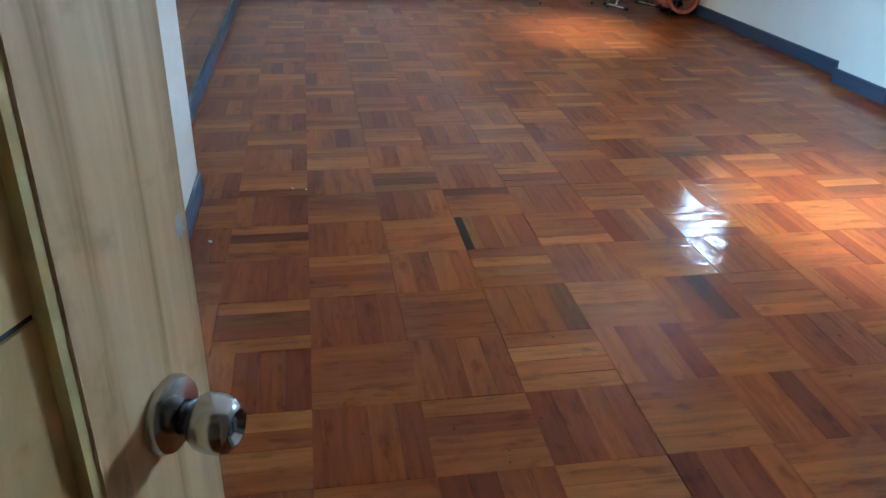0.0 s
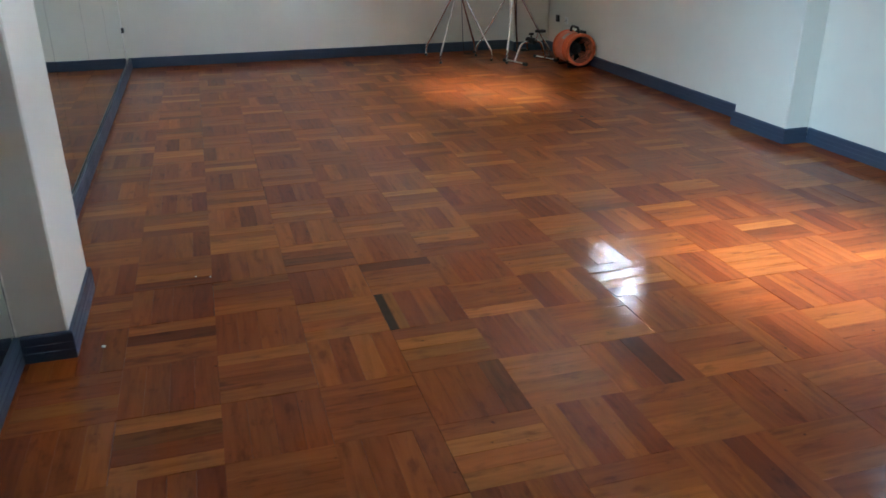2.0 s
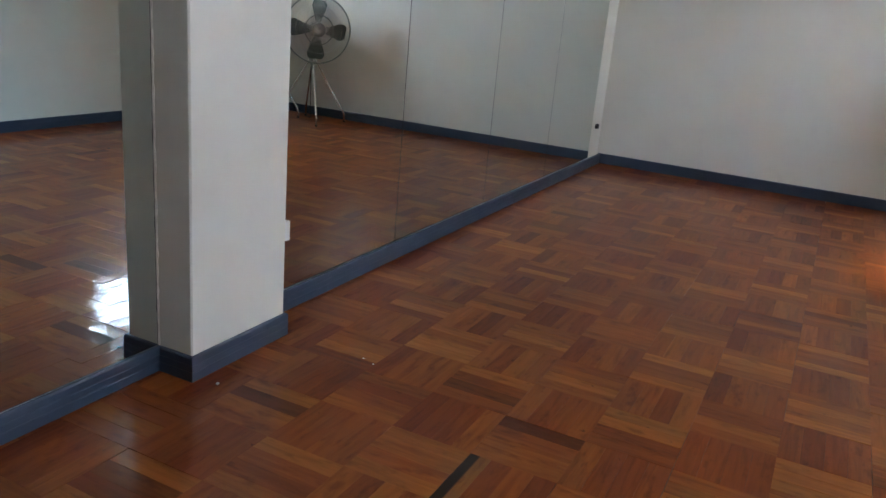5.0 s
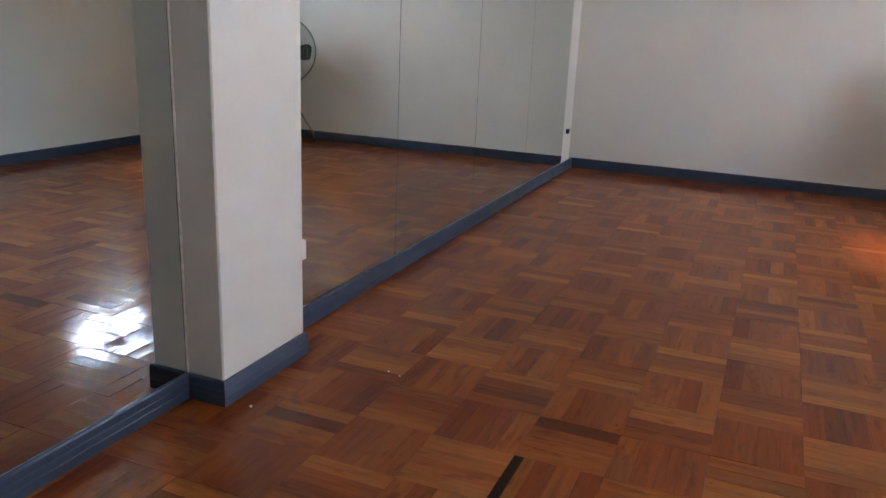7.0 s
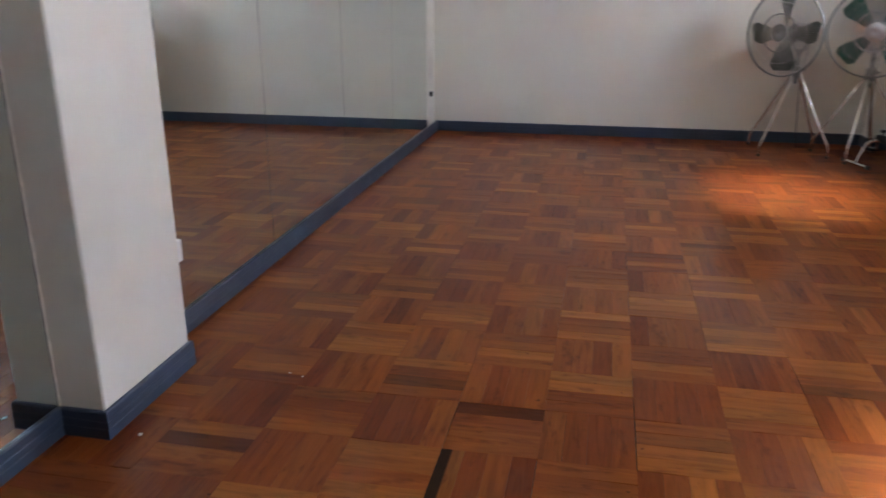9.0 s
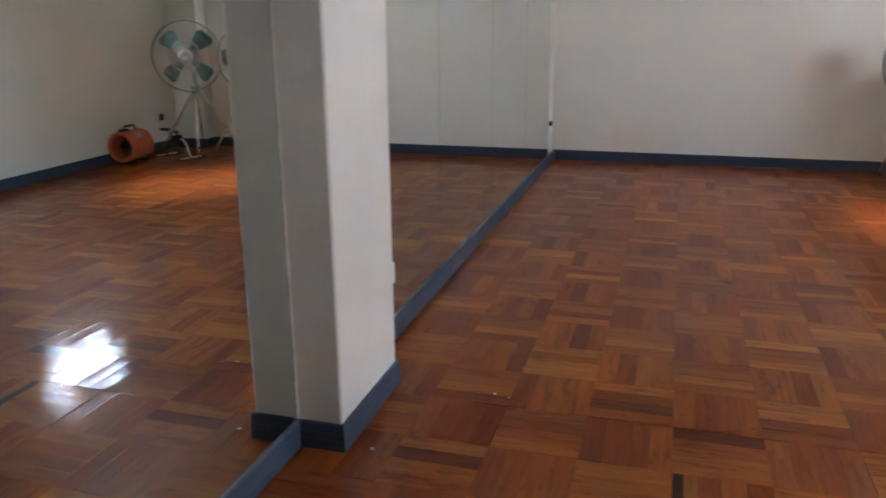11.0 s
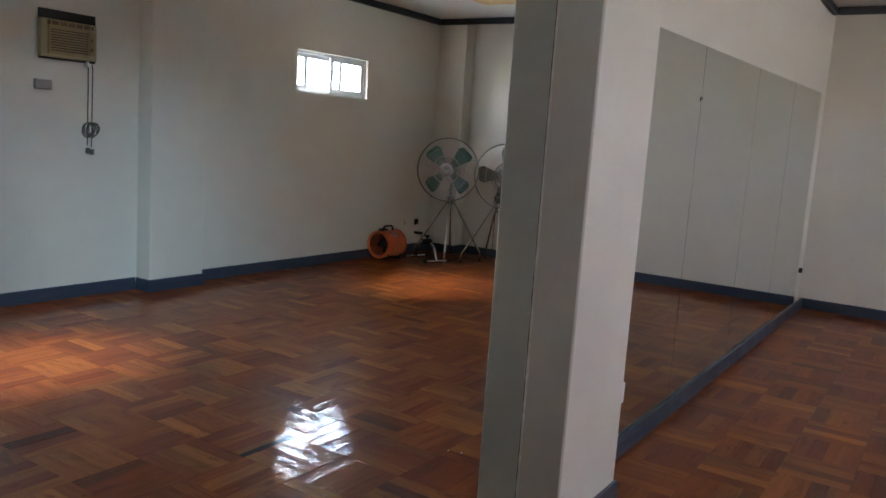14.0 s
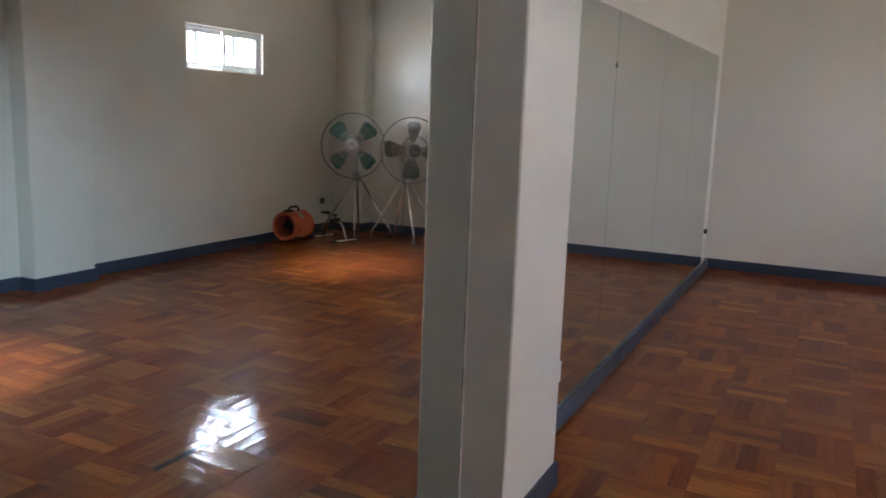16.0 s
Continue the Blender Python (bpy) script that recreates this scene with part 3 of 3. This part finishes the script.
# ---- portable ventilator ----
def ventilator(m):
    t = thing("portable_blower", "orange drum-shaped portable ventilator standing by the skirting", "blower", m)
    lift = 0.175
    tilt = Matrix.Translation((0, 0, lift)) @ Matrix.Rotation(radians(90), 4, "X")
    bm = bmesh.new()
    lathe(bm, [(0.128, 0.165), (0.152, 0.170), (0.158, 0.165), (0.158, 0.150), (0.150, 0.143), (0.150, 0.06), (0.153, 0.055), (0.153, 0.045), (0.150, 0.04),
               (0.150, -0.143), (0.158, -0.150), (0.158, -0.165), (0.152, -0.170), (0.128, -0.165), (0.126, -0.10), (0.126, 0.10), (0.128, 0.165)], 48, tilt)
    part("housing", bm, M_ORANGE, t, smooth=True)
    for z in (0.150, -0.150):
        bm = bmesh.new()
        for i in range(1, 5):
            ring_bar(bm, 0.126 * i / 4.6, 0.0014, z, 40, 4, tilt)
        for i in range(6):
            a = math.pi * i / 6
            tube(bm, [tilt @ Vector((0.128 * s * math.cos(a), 0.128 * s * math.sin(a), z)) for s in (-1, 1)], 0.0016, 4)
        part("grille", bm, M_BLACK, t, "black wire grille")
    bm = bmesh.new()
    lathe(bm, [(0.0, -0.09), (0.05, -0.09), (0.06, -0.06), (0.06, 0.05), (0.035, 0.075), (0.0, 0.08)], 24, tilt)
    part("motor", bm, M_BLACK, t, "dark motor inside the drum", True)
    for k in range(5):
        bm = bmesh.new()
        mk = tilt @ Matrix.Rotation(radians(72 * k), 4, "Z")
        vs = [bm.verts.new(mk @ Vector(p)) for p in ((0.055, -0.02, 0.02), (0.118, -0.045, 0.035), (0.118, 0.045, -0.02), (0.055, 0.02, -0.01))]
        bm.faces.new(vs)
        bmesh.ops.solidify(bm, geom=list(bm.faces), thickness=0.003)
        part("blade", bm, M_BLACK, t)
    bm = bmesh.new()
    tube(bm, [(0, -0.085, lift + 0.148), (0, -0.082, lift + 0.185), (0, -0.06, lift + 0.203), (0, 0.06, lift + 0.203), (0, 0.082, lift + 0.185), (0, 0.085, lift + 0.148)], 0.012, 10)
    part("handle", bm, M_BLACK, t, "black carrying handle", True)
    bm = bmesh.new()
    box(bm, 0.03, 0.10, -0.06, 0.05, lift + 0.118, lift + 0.165)
    rounded(bm, 0.008, 2)
    part("switch_box", bm, M_BLACK, t, "black switch box")
    bm = bmesh.new()
    pts = [(0.1515 * math.sin(a), 0.1515 * math.cos(a)) for a in (radians(-52 + 6 * i) for i in range(6))]
    for (x0, z0), (x1, z1) in zip(pts, pts[1:]):
        bm.faces.new([bm.verts.new((x0, -0.02, lift + z0)), bm.verts.new((x1, -0.02, lift + z1)), bm.verts.new((x1, 0.035, lift + z1)), bm.verts.new((x0, 0.035, lift + z0))])
    bmesh.ops.remove_doubles(bm, verts=list(bm.verts), dist=1e-5)
    bmesh.ops.solidify(bm, geom=list(bm.faces), thickness=0.0008)
    part("sticker", bm, M_GREYPL, t, "pale rating sticker")
    for y in (-0.11, 0.11):
        bm = bmesh.new()
        tube(bm, [(-0.115, y, 0.066), (-0.105, y, 0.010), (0.105, y, 0.010), (0.115, y, 0.066)], 0.010, 10)
        part("foot", bm, M_BLACK, t, "black tube foot", True)
    return t


ventilator(pose(4.252, 7.76, 0, 0, 0, 0))


# ---- pedal exerciser ----
def pedal_exerciser(m):
    t = thing("pedal_exerciser", "small chrome pedal exerciser with black pedals on the floor", "exerciser", m)
    for x in (-0.205, 0.205):
        bm = bmesh.new()
        tube(bm, [(x, -0.155, 0.018), (x, 0.155, 0.018)], 0.0125, 12)
        b = part("foot_bar", bm, M_CHROME, t, smooth=True)
        for y in (-0.16, 0.16):
            bm = bmesh.new()
            tube(bm, [(x, y - 0.02, 0.018), (x, y + 0.02, 0.018)], 0.017, 12)
            part("end_cap", bm, M_BLACK, b, "black rubber end cap", True)
    bm = bmesh.new()
    tube(bm, [(-0.205, 0, 0.02), (-0.155, 0, 0.14), (-0.135, 0, 0.178), (-0.11, 0, 0.197), (-0.07, 0, 0.205), (0.07, 0, 0.205), (0.11, 0, 0.197), (0.135, 0, 0.178),
              (0.155, 0, 0.14), (0.205, 0, 0.02)], 0.0125, 12)
    part("arch_tube", bm, M_CHROME, t, smooth=True)
    bm = bmesh.new()
    tube(bm, [(0, -0.055, 0.215), (0, 0.055, 0.215)], 0.032, 18)
    part("crank_housing", bm, M_BLACK, t, "black crank housing", True)
    for s in (-1, 1):
        bm = bmesh.new()
        tube(bm, [(0, s * 0.06, 0.215), (0.012, s * 0.075, 0.215 - s * 0.05), (0.02, s * 0.08, 0.215 - s * 0.105)], 0.008, 8)
        c = part("crank_arm", bm, M_CHROME, t, smooth=True)
        bm = bmesh.new()
        box(bm, -0.028, 0.060, min(s * 0.085, s * 0.155), max(s * 0.085, s * 0.155), 0.215 - s * 0.105 - 0.013, 0.215 - s * 0.105 + 0.013)
        rounded(bm, 0.006, 2)
        part("pedal", bm, M_BLACK, c, "black ribbed pedal")
    bm = bmesh.new()
    tube(bm, [(0, 0, 0.235), (0, 0, 0.275)], 0.009, 10)
    lathe(bm, [(0.0, 0.27), (0.026, 0.272), (0.026, 0.292), (0.0, 0.294)], 16)
    part("tension_knob", bm, M_BLACK, t, "black tension knob", True)
    return t


pedal_exerciser(pose(3.925, 8.085, 0, 0, 0, 18))


# ---- air conditioner on the east wall ----
def air_conditioner():
    y0, y1, z0, z1 = 3.80, 4.235, 1.81, 2.08
    t = thing("air_conditioner", "aged cream window air conditioner set in the wall", "air conditioner", pose(XN, (y0 + y1) / 2, z0))
    w, h = (y1 - y0) / 2, z1 - z0
    # Black plate on the wall gives the darkness of the gap round the unit.
    bm = bmesh.new()
    box(bm, -0.012, -0.002, -w + 0.012, w + 0.016, -0.012, h + 0.07)
    part("gap_plate", bm, M_BLACK, t, "black plate standing in for the dark wall gap round the unit")
    bm = bmesh.new()
    box(bm, -0.06, -0.012, -w, w, 0, h)
    rounded(bm, 0.012, 3)
    part("body", bm, M_CREAM, t)
    # Flat black plate; the recess is only its colour.
    bm = bmesh.new()
    box(bm, -0.063, -0.059, -w + 0.065, w - 0.085, 0.035, h - 0.06)
    part("grille_back", bm, M_BLACK, t, "black plate behind the slats for the shade of the recess")
    for k in range(10):
        bm = bmesh.new()
        z = 0.040 + k * (h - 0.105) / 9
        box(bm, -0.072, -0.062, -w + 0.065, w - 0.085, z - 0.0055, z + 0.0055)
        part("slat", bm, M_TAN, t)
    bm = bmesh.new()
    pierced(bm, "x", -0.074, -0.059, -w + 0.05, w - 0.07, 0.02, h - 0.045, [(-w + 0.065, w - 0.085, 0.035, h - 0.06)])
    part("grille_frame", bm, M_TAN, t)
    bm = bmesh.new()
    box(bm, -0.065, -0.059, w - 0.062, w - 0.018, 0.04, h - 0.06)
    cp = part("control_panel", bm, M_TAN, t, "tan control panel")
    for z in (0.085, 0.155):
        bm = bmesh.new()
        tube(bm, [(-0.064, w - 0.04, z), (-0.08, w - 0.04, z)], 0.014, 16)
        part("knob", bm, M_TAN, cp, smooth=True)
    bm = bmesh.new()
    box(bm, -0.064, -0.059, -w + 0.05, w - 0.03, h - 0.042, h - 0.012)
    part("trim_strip", bm, M_DKBROWN, t, "dark brown air outlet over the grille")
    for k in range(6):
        bm = bmesh.new()
        y = -w + 0.075 + k * (2 * w - 0.13) / 5
        box(bm, -0.067, -0.063, y - 0.004, y + 0.004, h - 0.042, h - 0.012)
        part("vane", bm, M_TAN, t)
    # White plastic bit added to imitate daylight leaking through the gap here.
    bm = bmesh.new()
    lathe(bm, [(0.0, -0.042), (0.015, -0.042), (0.016, -0.018), (0.008, -0.002), (0.0, 0.0)], 14, pose(-0.045, w - 0.07, 0))
    part("light_leak_bit", bm, M_WHITE, t, "white bit standing in for daylight leaking under the unit", True)
    return t


air_conditioner()


def cord(y, label, plug_z):
    t = thing("power_cord", label, "power cord", pose(XN, y, 1.30), "coiled cords under the air conditioner")
    bm = bmesh.new()
    tube(bm, [(-0.03, -0.012, 0.49), (-0.02, 0.0, 0.46), (-0.012, 0.004, 0.3), (-0.012, 0.0, 0.06), (-0.014, 0.0, -0.05), (-0.012, -0.004, plug_z - 1.27)], 0.0042, 8)
    part("lead", bm, M_CABLE, t, smooth=True)
    for i in range(3):
        bm = bmesh.new()
        m = pose(-0.016 - 0.006 * i, 0.006 * i - 0.004, 0.006 * i - 0.004, 0, 90, 0) @ Matrix.Diagonal((1.0, 0.8 + 0.08 * i, 1, 1))
        ring_bar(bm, 0.055 - 0.004 * i, 0.0042, 0, 32, 6, m)
        part("coil", bm, M_CABLE, t, "loop of the tied cord", True)
    bm = bmesh.new()
    box(bm, -0.028, -0.008, -0.017, 0.013, plug_z - 1.30 - 0.03, plug_z - 1.30 + 0.012)
    rounded(bm, 0.005, 2)
    part("plug", bm, M_CABLE, t, "dark grey plug")
    return t


cord(4.19, "grey air conditioner cord tied in a coil on the wall", 1.15)
cord(4.225, "second grey cord tied in a coil on the wall", 1.14)


def wall_plate(name, label, category, m, w, h, d, body_m, slots=True):
    """A plate on a wall; its local y points out of the wall."""
    t = thing(name, label, category, m)
    bm = bmesh.new()
    box(bm, -w / 2, w / 2, 0.001, d, -h / 2, h / 2)
    rounded(bm, min(0.004, d / 3), 2)
    part("cover", bm, body_m, t)
    if slots:
        for x in (-0.18 * w, 0.18 * w):
            bm = bmesh.new()
            box(bm, x - 0.0025, x + 0.0025, d - 0.001, d + 0.0008, -0.009, 0.009)
            part("socket_slot", bm, M_BLACK, t, "dark socket slot")
    return t


wall_plate("cover_plate", "grey blank electrical cover plate on the wall", "cover plate", pose(XN, 3.84, 1.612, 0, 0, 90), 0.125, 0.07, 0.03, M_GREYPL, False)
wall_plate("wall_socket", "pale wall socket just above the skirting", "socket", pose(XE, 8.33, 0.365, 0, 0, 90), 0.07, 0.075, 0.012, M_WHITE)
wall_plate("wall_socket", "black wall socket just above the skirting", "socket", pose(XE, 8.54, 0.368, 0, 0, 90), 0.065, 0.07, 0.02, M_BLACK, False)
wall_plate("wall_socket", "small black socket at the end of the mirrors", "socket", pose(XW, 8.80, 0.392, 0, 0, -90), 0.05, 0.045, 0.03, M_BLACK, False)
wall_plate("wall_socket", "white socket box on the side of the pillar", "socket", pose(0.112, 3.612, 0.462, 0, 0, 0), 0.07, 0.085, 0.035, M_WHITE)


# ---- small leftovers ----
def crumb(x, y, r, mat, label, seed):
    rg = random.Random(seed)
    bm = bmesh.new()
    bmesh.ops.create_icosphere(bm, subdivisions=1, radius=r)
    for v in bm.verts:
        v.co = Vector((v.co.x * rg.uniform(0.8, 1.5), v.co.y * rg.uniform(0.7, 1.2), v.co.z * 0.5 * rg.uniform(0.7, 1.1)))
    ob = finish(bm, "plaster_crumb", mat)
    ob.location = (x, y, r * 0.4)
    ob.rotation_euler = (0, 0, rg.uniform(0, 6))
    return tagged(ob, label, "debris")


crumb(0.246, 3.105, 0.008, M_WHITE, "white plaster crumb on the parquet by the pillar", 1)
crumb(0.56, 3.62, 0.004, M_WHITE, "tiny white plaster crumb on the parquet", 2)
crumb(0.62, 3.60, 0.0035, M_WHITE, "tiny white plaster crumb on the parquet", 3)
crumb(3.357, 5.717, 0.011, M_BLACK, "small dark speck of dirt on the parquet", 4)

rg = random.Random(11)
bm = bmesh.new()
tube(bm, [(-0.011 + rg.uniform(-0.0008, 0.0008), 3.0695 + rg.uniform(-0.001, 0.0006), 0.1 + 0.02 * k) for k in range(96)], [0.0026 + 0.0042 * rg.random() ** 3 for k in range(96)], 6)
tagged(finish(bm, "sealant_bead", M_SEAL), "ragged off-white sealant along the mirror edge at the pillar", "sealant")
bm = bmesh.new()
tube(bm, [(-0.0125, 3.0625 + rg.uniform(-0.0012, 0.0012), 0.104 + 0.03 * k) for k in range(61)], [rg.uniform(0.0009, 0.0024) for k in range(61)], 6)
tagged(finish(bm, "edge_strip", M_BLACK), "dark bare edge of the mirror glass beside the sealant", "mirror edge")
bm = bmesh.new()
box(bm, -0.0185, -0.013, 4.832, 4.848, 1.70, 1.725)
rounded(bm, 0.0015, 1)
tagged(finish(bm, "mirror_clip", M_STEEL), "small shiny clip on the mirror joint", "clip")


# ---- parquet ----
SQ, NS = 0.305, 4
X0, Y0 = 1.236, 2.927


def strip_mesh(i, lean=1.0):
    """One chamfered strip, lying along x, slightly out of true."""
    rng = random.Random(i)
    L, Wd, c = SQ / 2 - 0.0003, SQ / NS / 2 - 0.0003, 0.0002
    tilt, roll, lift = lean * rng.uniform(-0.006, 0.006), lean * rng.uniform(-0.013, 0.013), lean * rng.uniform(-0.0003, 0.0003)
    out = []
    for sx, sy, z in [(L, Wd, -0.0125), (L, Wd, -c), (L - c, Wd - c, 0.0)]:
        for a, b in ((-1, -1), (1, -1), (1, 1), (-1, 1)):
            x, y = a * sx, b * sy
            out.append((x, y, z + (tilt * x + roll * y + lift if z > -0.01 else 0)))
    faces = [(0, 1, 5, 4), (1, 2, 6, 5), (2, 3, 7, 6), (3, 0, 4, 7), (4, 5, 9, 8), (5, 6, 10, 9), (6, 7, 11, 10), (7, 4, 8, 11), (8, 9, 10, 11)]
    return out, faces


STRIPS = [strip_mesh(i, 0.95) for i in range(14)]
FLAT = [strip_mesh(i, 0.65) for i in range(14)]
NEAR = []
for k, (vs, fs) in enumerate(STRIPS):
    me = bpy.data.meshes.new("parquet_strip")
    me.from_pydata(vs, [], fs)
    uvl = me.uv_layers.new(name="UVMap")
    for lp in me.loops:
        co = me.vertices[lp.vertex_index].co
        uvl.data[lp.index].uv = (co.x, co.y)
    me.materials.append(M_PARQ)
    NEAR.append(me)
# Same strips with the sheen put into the colour, for those along x.
SHEEN = [me.copy() for me in NEAR]
for me in SHEEN:
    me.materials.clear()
    me.materials.append(M_PARQ_SHEEN)
dark_mesh = NEAR[3].copy()
dark_mesh.materials.clear()
dark_mesh.materials.append(M_DARKSTRIP)

dark2_mesh, pale_mesh = NEAR[5].copy(), NEAR[8].copy()
for me2, mat2 in ((dark2_mesh, M_PARQ_DK), (pale_mesh, M_PARQ_LT)):
    me2.materials.clear()
    me2.materials.append(mat2)
DARK = [(0.46, 3.142), (0.46, 2.543), (1.512, 2.432), (2.051, 2.408), (1.09, 3.655), (2.67, 3.897), (1.405, 3.466)]
PALE = [(1.381, 2.129), (1.084, 3.017), (2.751, 3.253), (2.637, 2.702), (2.352, 2.352), (1.731, 2.984), (1.203, 2.708), (0.74, 2.795), (2.891, 3.585)]


def is_at(spots, px, py, along_y):
    hx, hy = (SQ / NS / 2, SQ / 2) if along_y else (SQ / 2, SQ / NS / 2)
    return any(abs(u - px) < hx and abs(v - py) < hy for u, v in spots)


floor_ob = bpy.data.objects["floor"]
rng, slip = random.Random(5), random.Random(8)
FV, FF, FUV, FM = [], [], [], []
ix0, ix1 = math.floor((XW - X0) / SQ), math.ceil((XN - X0) / SQ)
iy0, iy1 = math.floor((-1.65 - Y0) / SQ), math.ceil((YN - Y0) / SQ)
for ix in range(ix0, ix1):
    for iy in range(iy0, iy1):
        cx, cy = X0 + (ix + 0.5) * SQ, Y0 + (iy + 0.5) * SQ
        if cy < -0.15 and not -0.5 < cx < 2.0:
            continue
        cx, cy = cx + slip.uniform(-0.0012, 0.0012), cy + slip.uniform(-0.0012, 0.0012)
        along_y = (ix + iy) % 2 == 0
        near = 0.3 < cx < 3.0 and 1.95 < cy < 4.25
        for s in range(NS):
            o = (s - (NS - 1) / 2) * SQ / NS
            px, py = (cx + o, cy) if along_y else (cx, cy + o)
            dark = ix == 0 and iy == 0 and s == 0
            k = rng.randrange(len(STRIPS))
            flip = rng.choice((0, 180))
            if near:
                ob = new("parquet_strip", dark_mesh if dark else dark2_mesh if is_at(DARK, px, py, along_y) else pale_mesh if is_at(PALE, px, py, along_y) else NEAR[k] if along_y else SHEEN[k])
                ob.matrix_world = pose(px, py, 0, 0, 0, (90 if along_y else 0) + (0 if dark else flip))
                ob.parent = floor_ob
            else:
                base = len(FV)
                sg = -1 if flip else 1
                for x, y, z in FLAT[k][0]:
                    x, y = x * sg, y * sg
                    FV.append((px - y, py + x, z) if along_y else (px + x, py + y, z))
                    FUV.append((x, y))
                FF.extend(tuple(base + i for i in f) for f in STRIPS[k][1])
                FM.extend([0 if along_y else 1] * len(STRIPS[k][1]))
me = bpy.data.meshes.new("parquet_field")
me.from_pydata(FV, [], FF)
uvl = me.uv_layers.new(name="UVMap")
idx = np.empty(len(me.loops), dtype=np.int32)
me.loops.foreach_get("vertex_index", idx)
uvl.data.foreach_set("uv", np.array(FUV, dtype=np.float32)[idx].ravel())
me.materials.append(M_PARQ_J)
me.materials.append(M_PARQ_JSHEEN)
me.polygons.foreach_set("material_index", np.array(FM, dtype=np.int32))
field = new("parquet_field", me)
field.parent = floor_ob
tagged(field, "varnished reddish hardwood parquet strips in basket weave", kind="stuff")
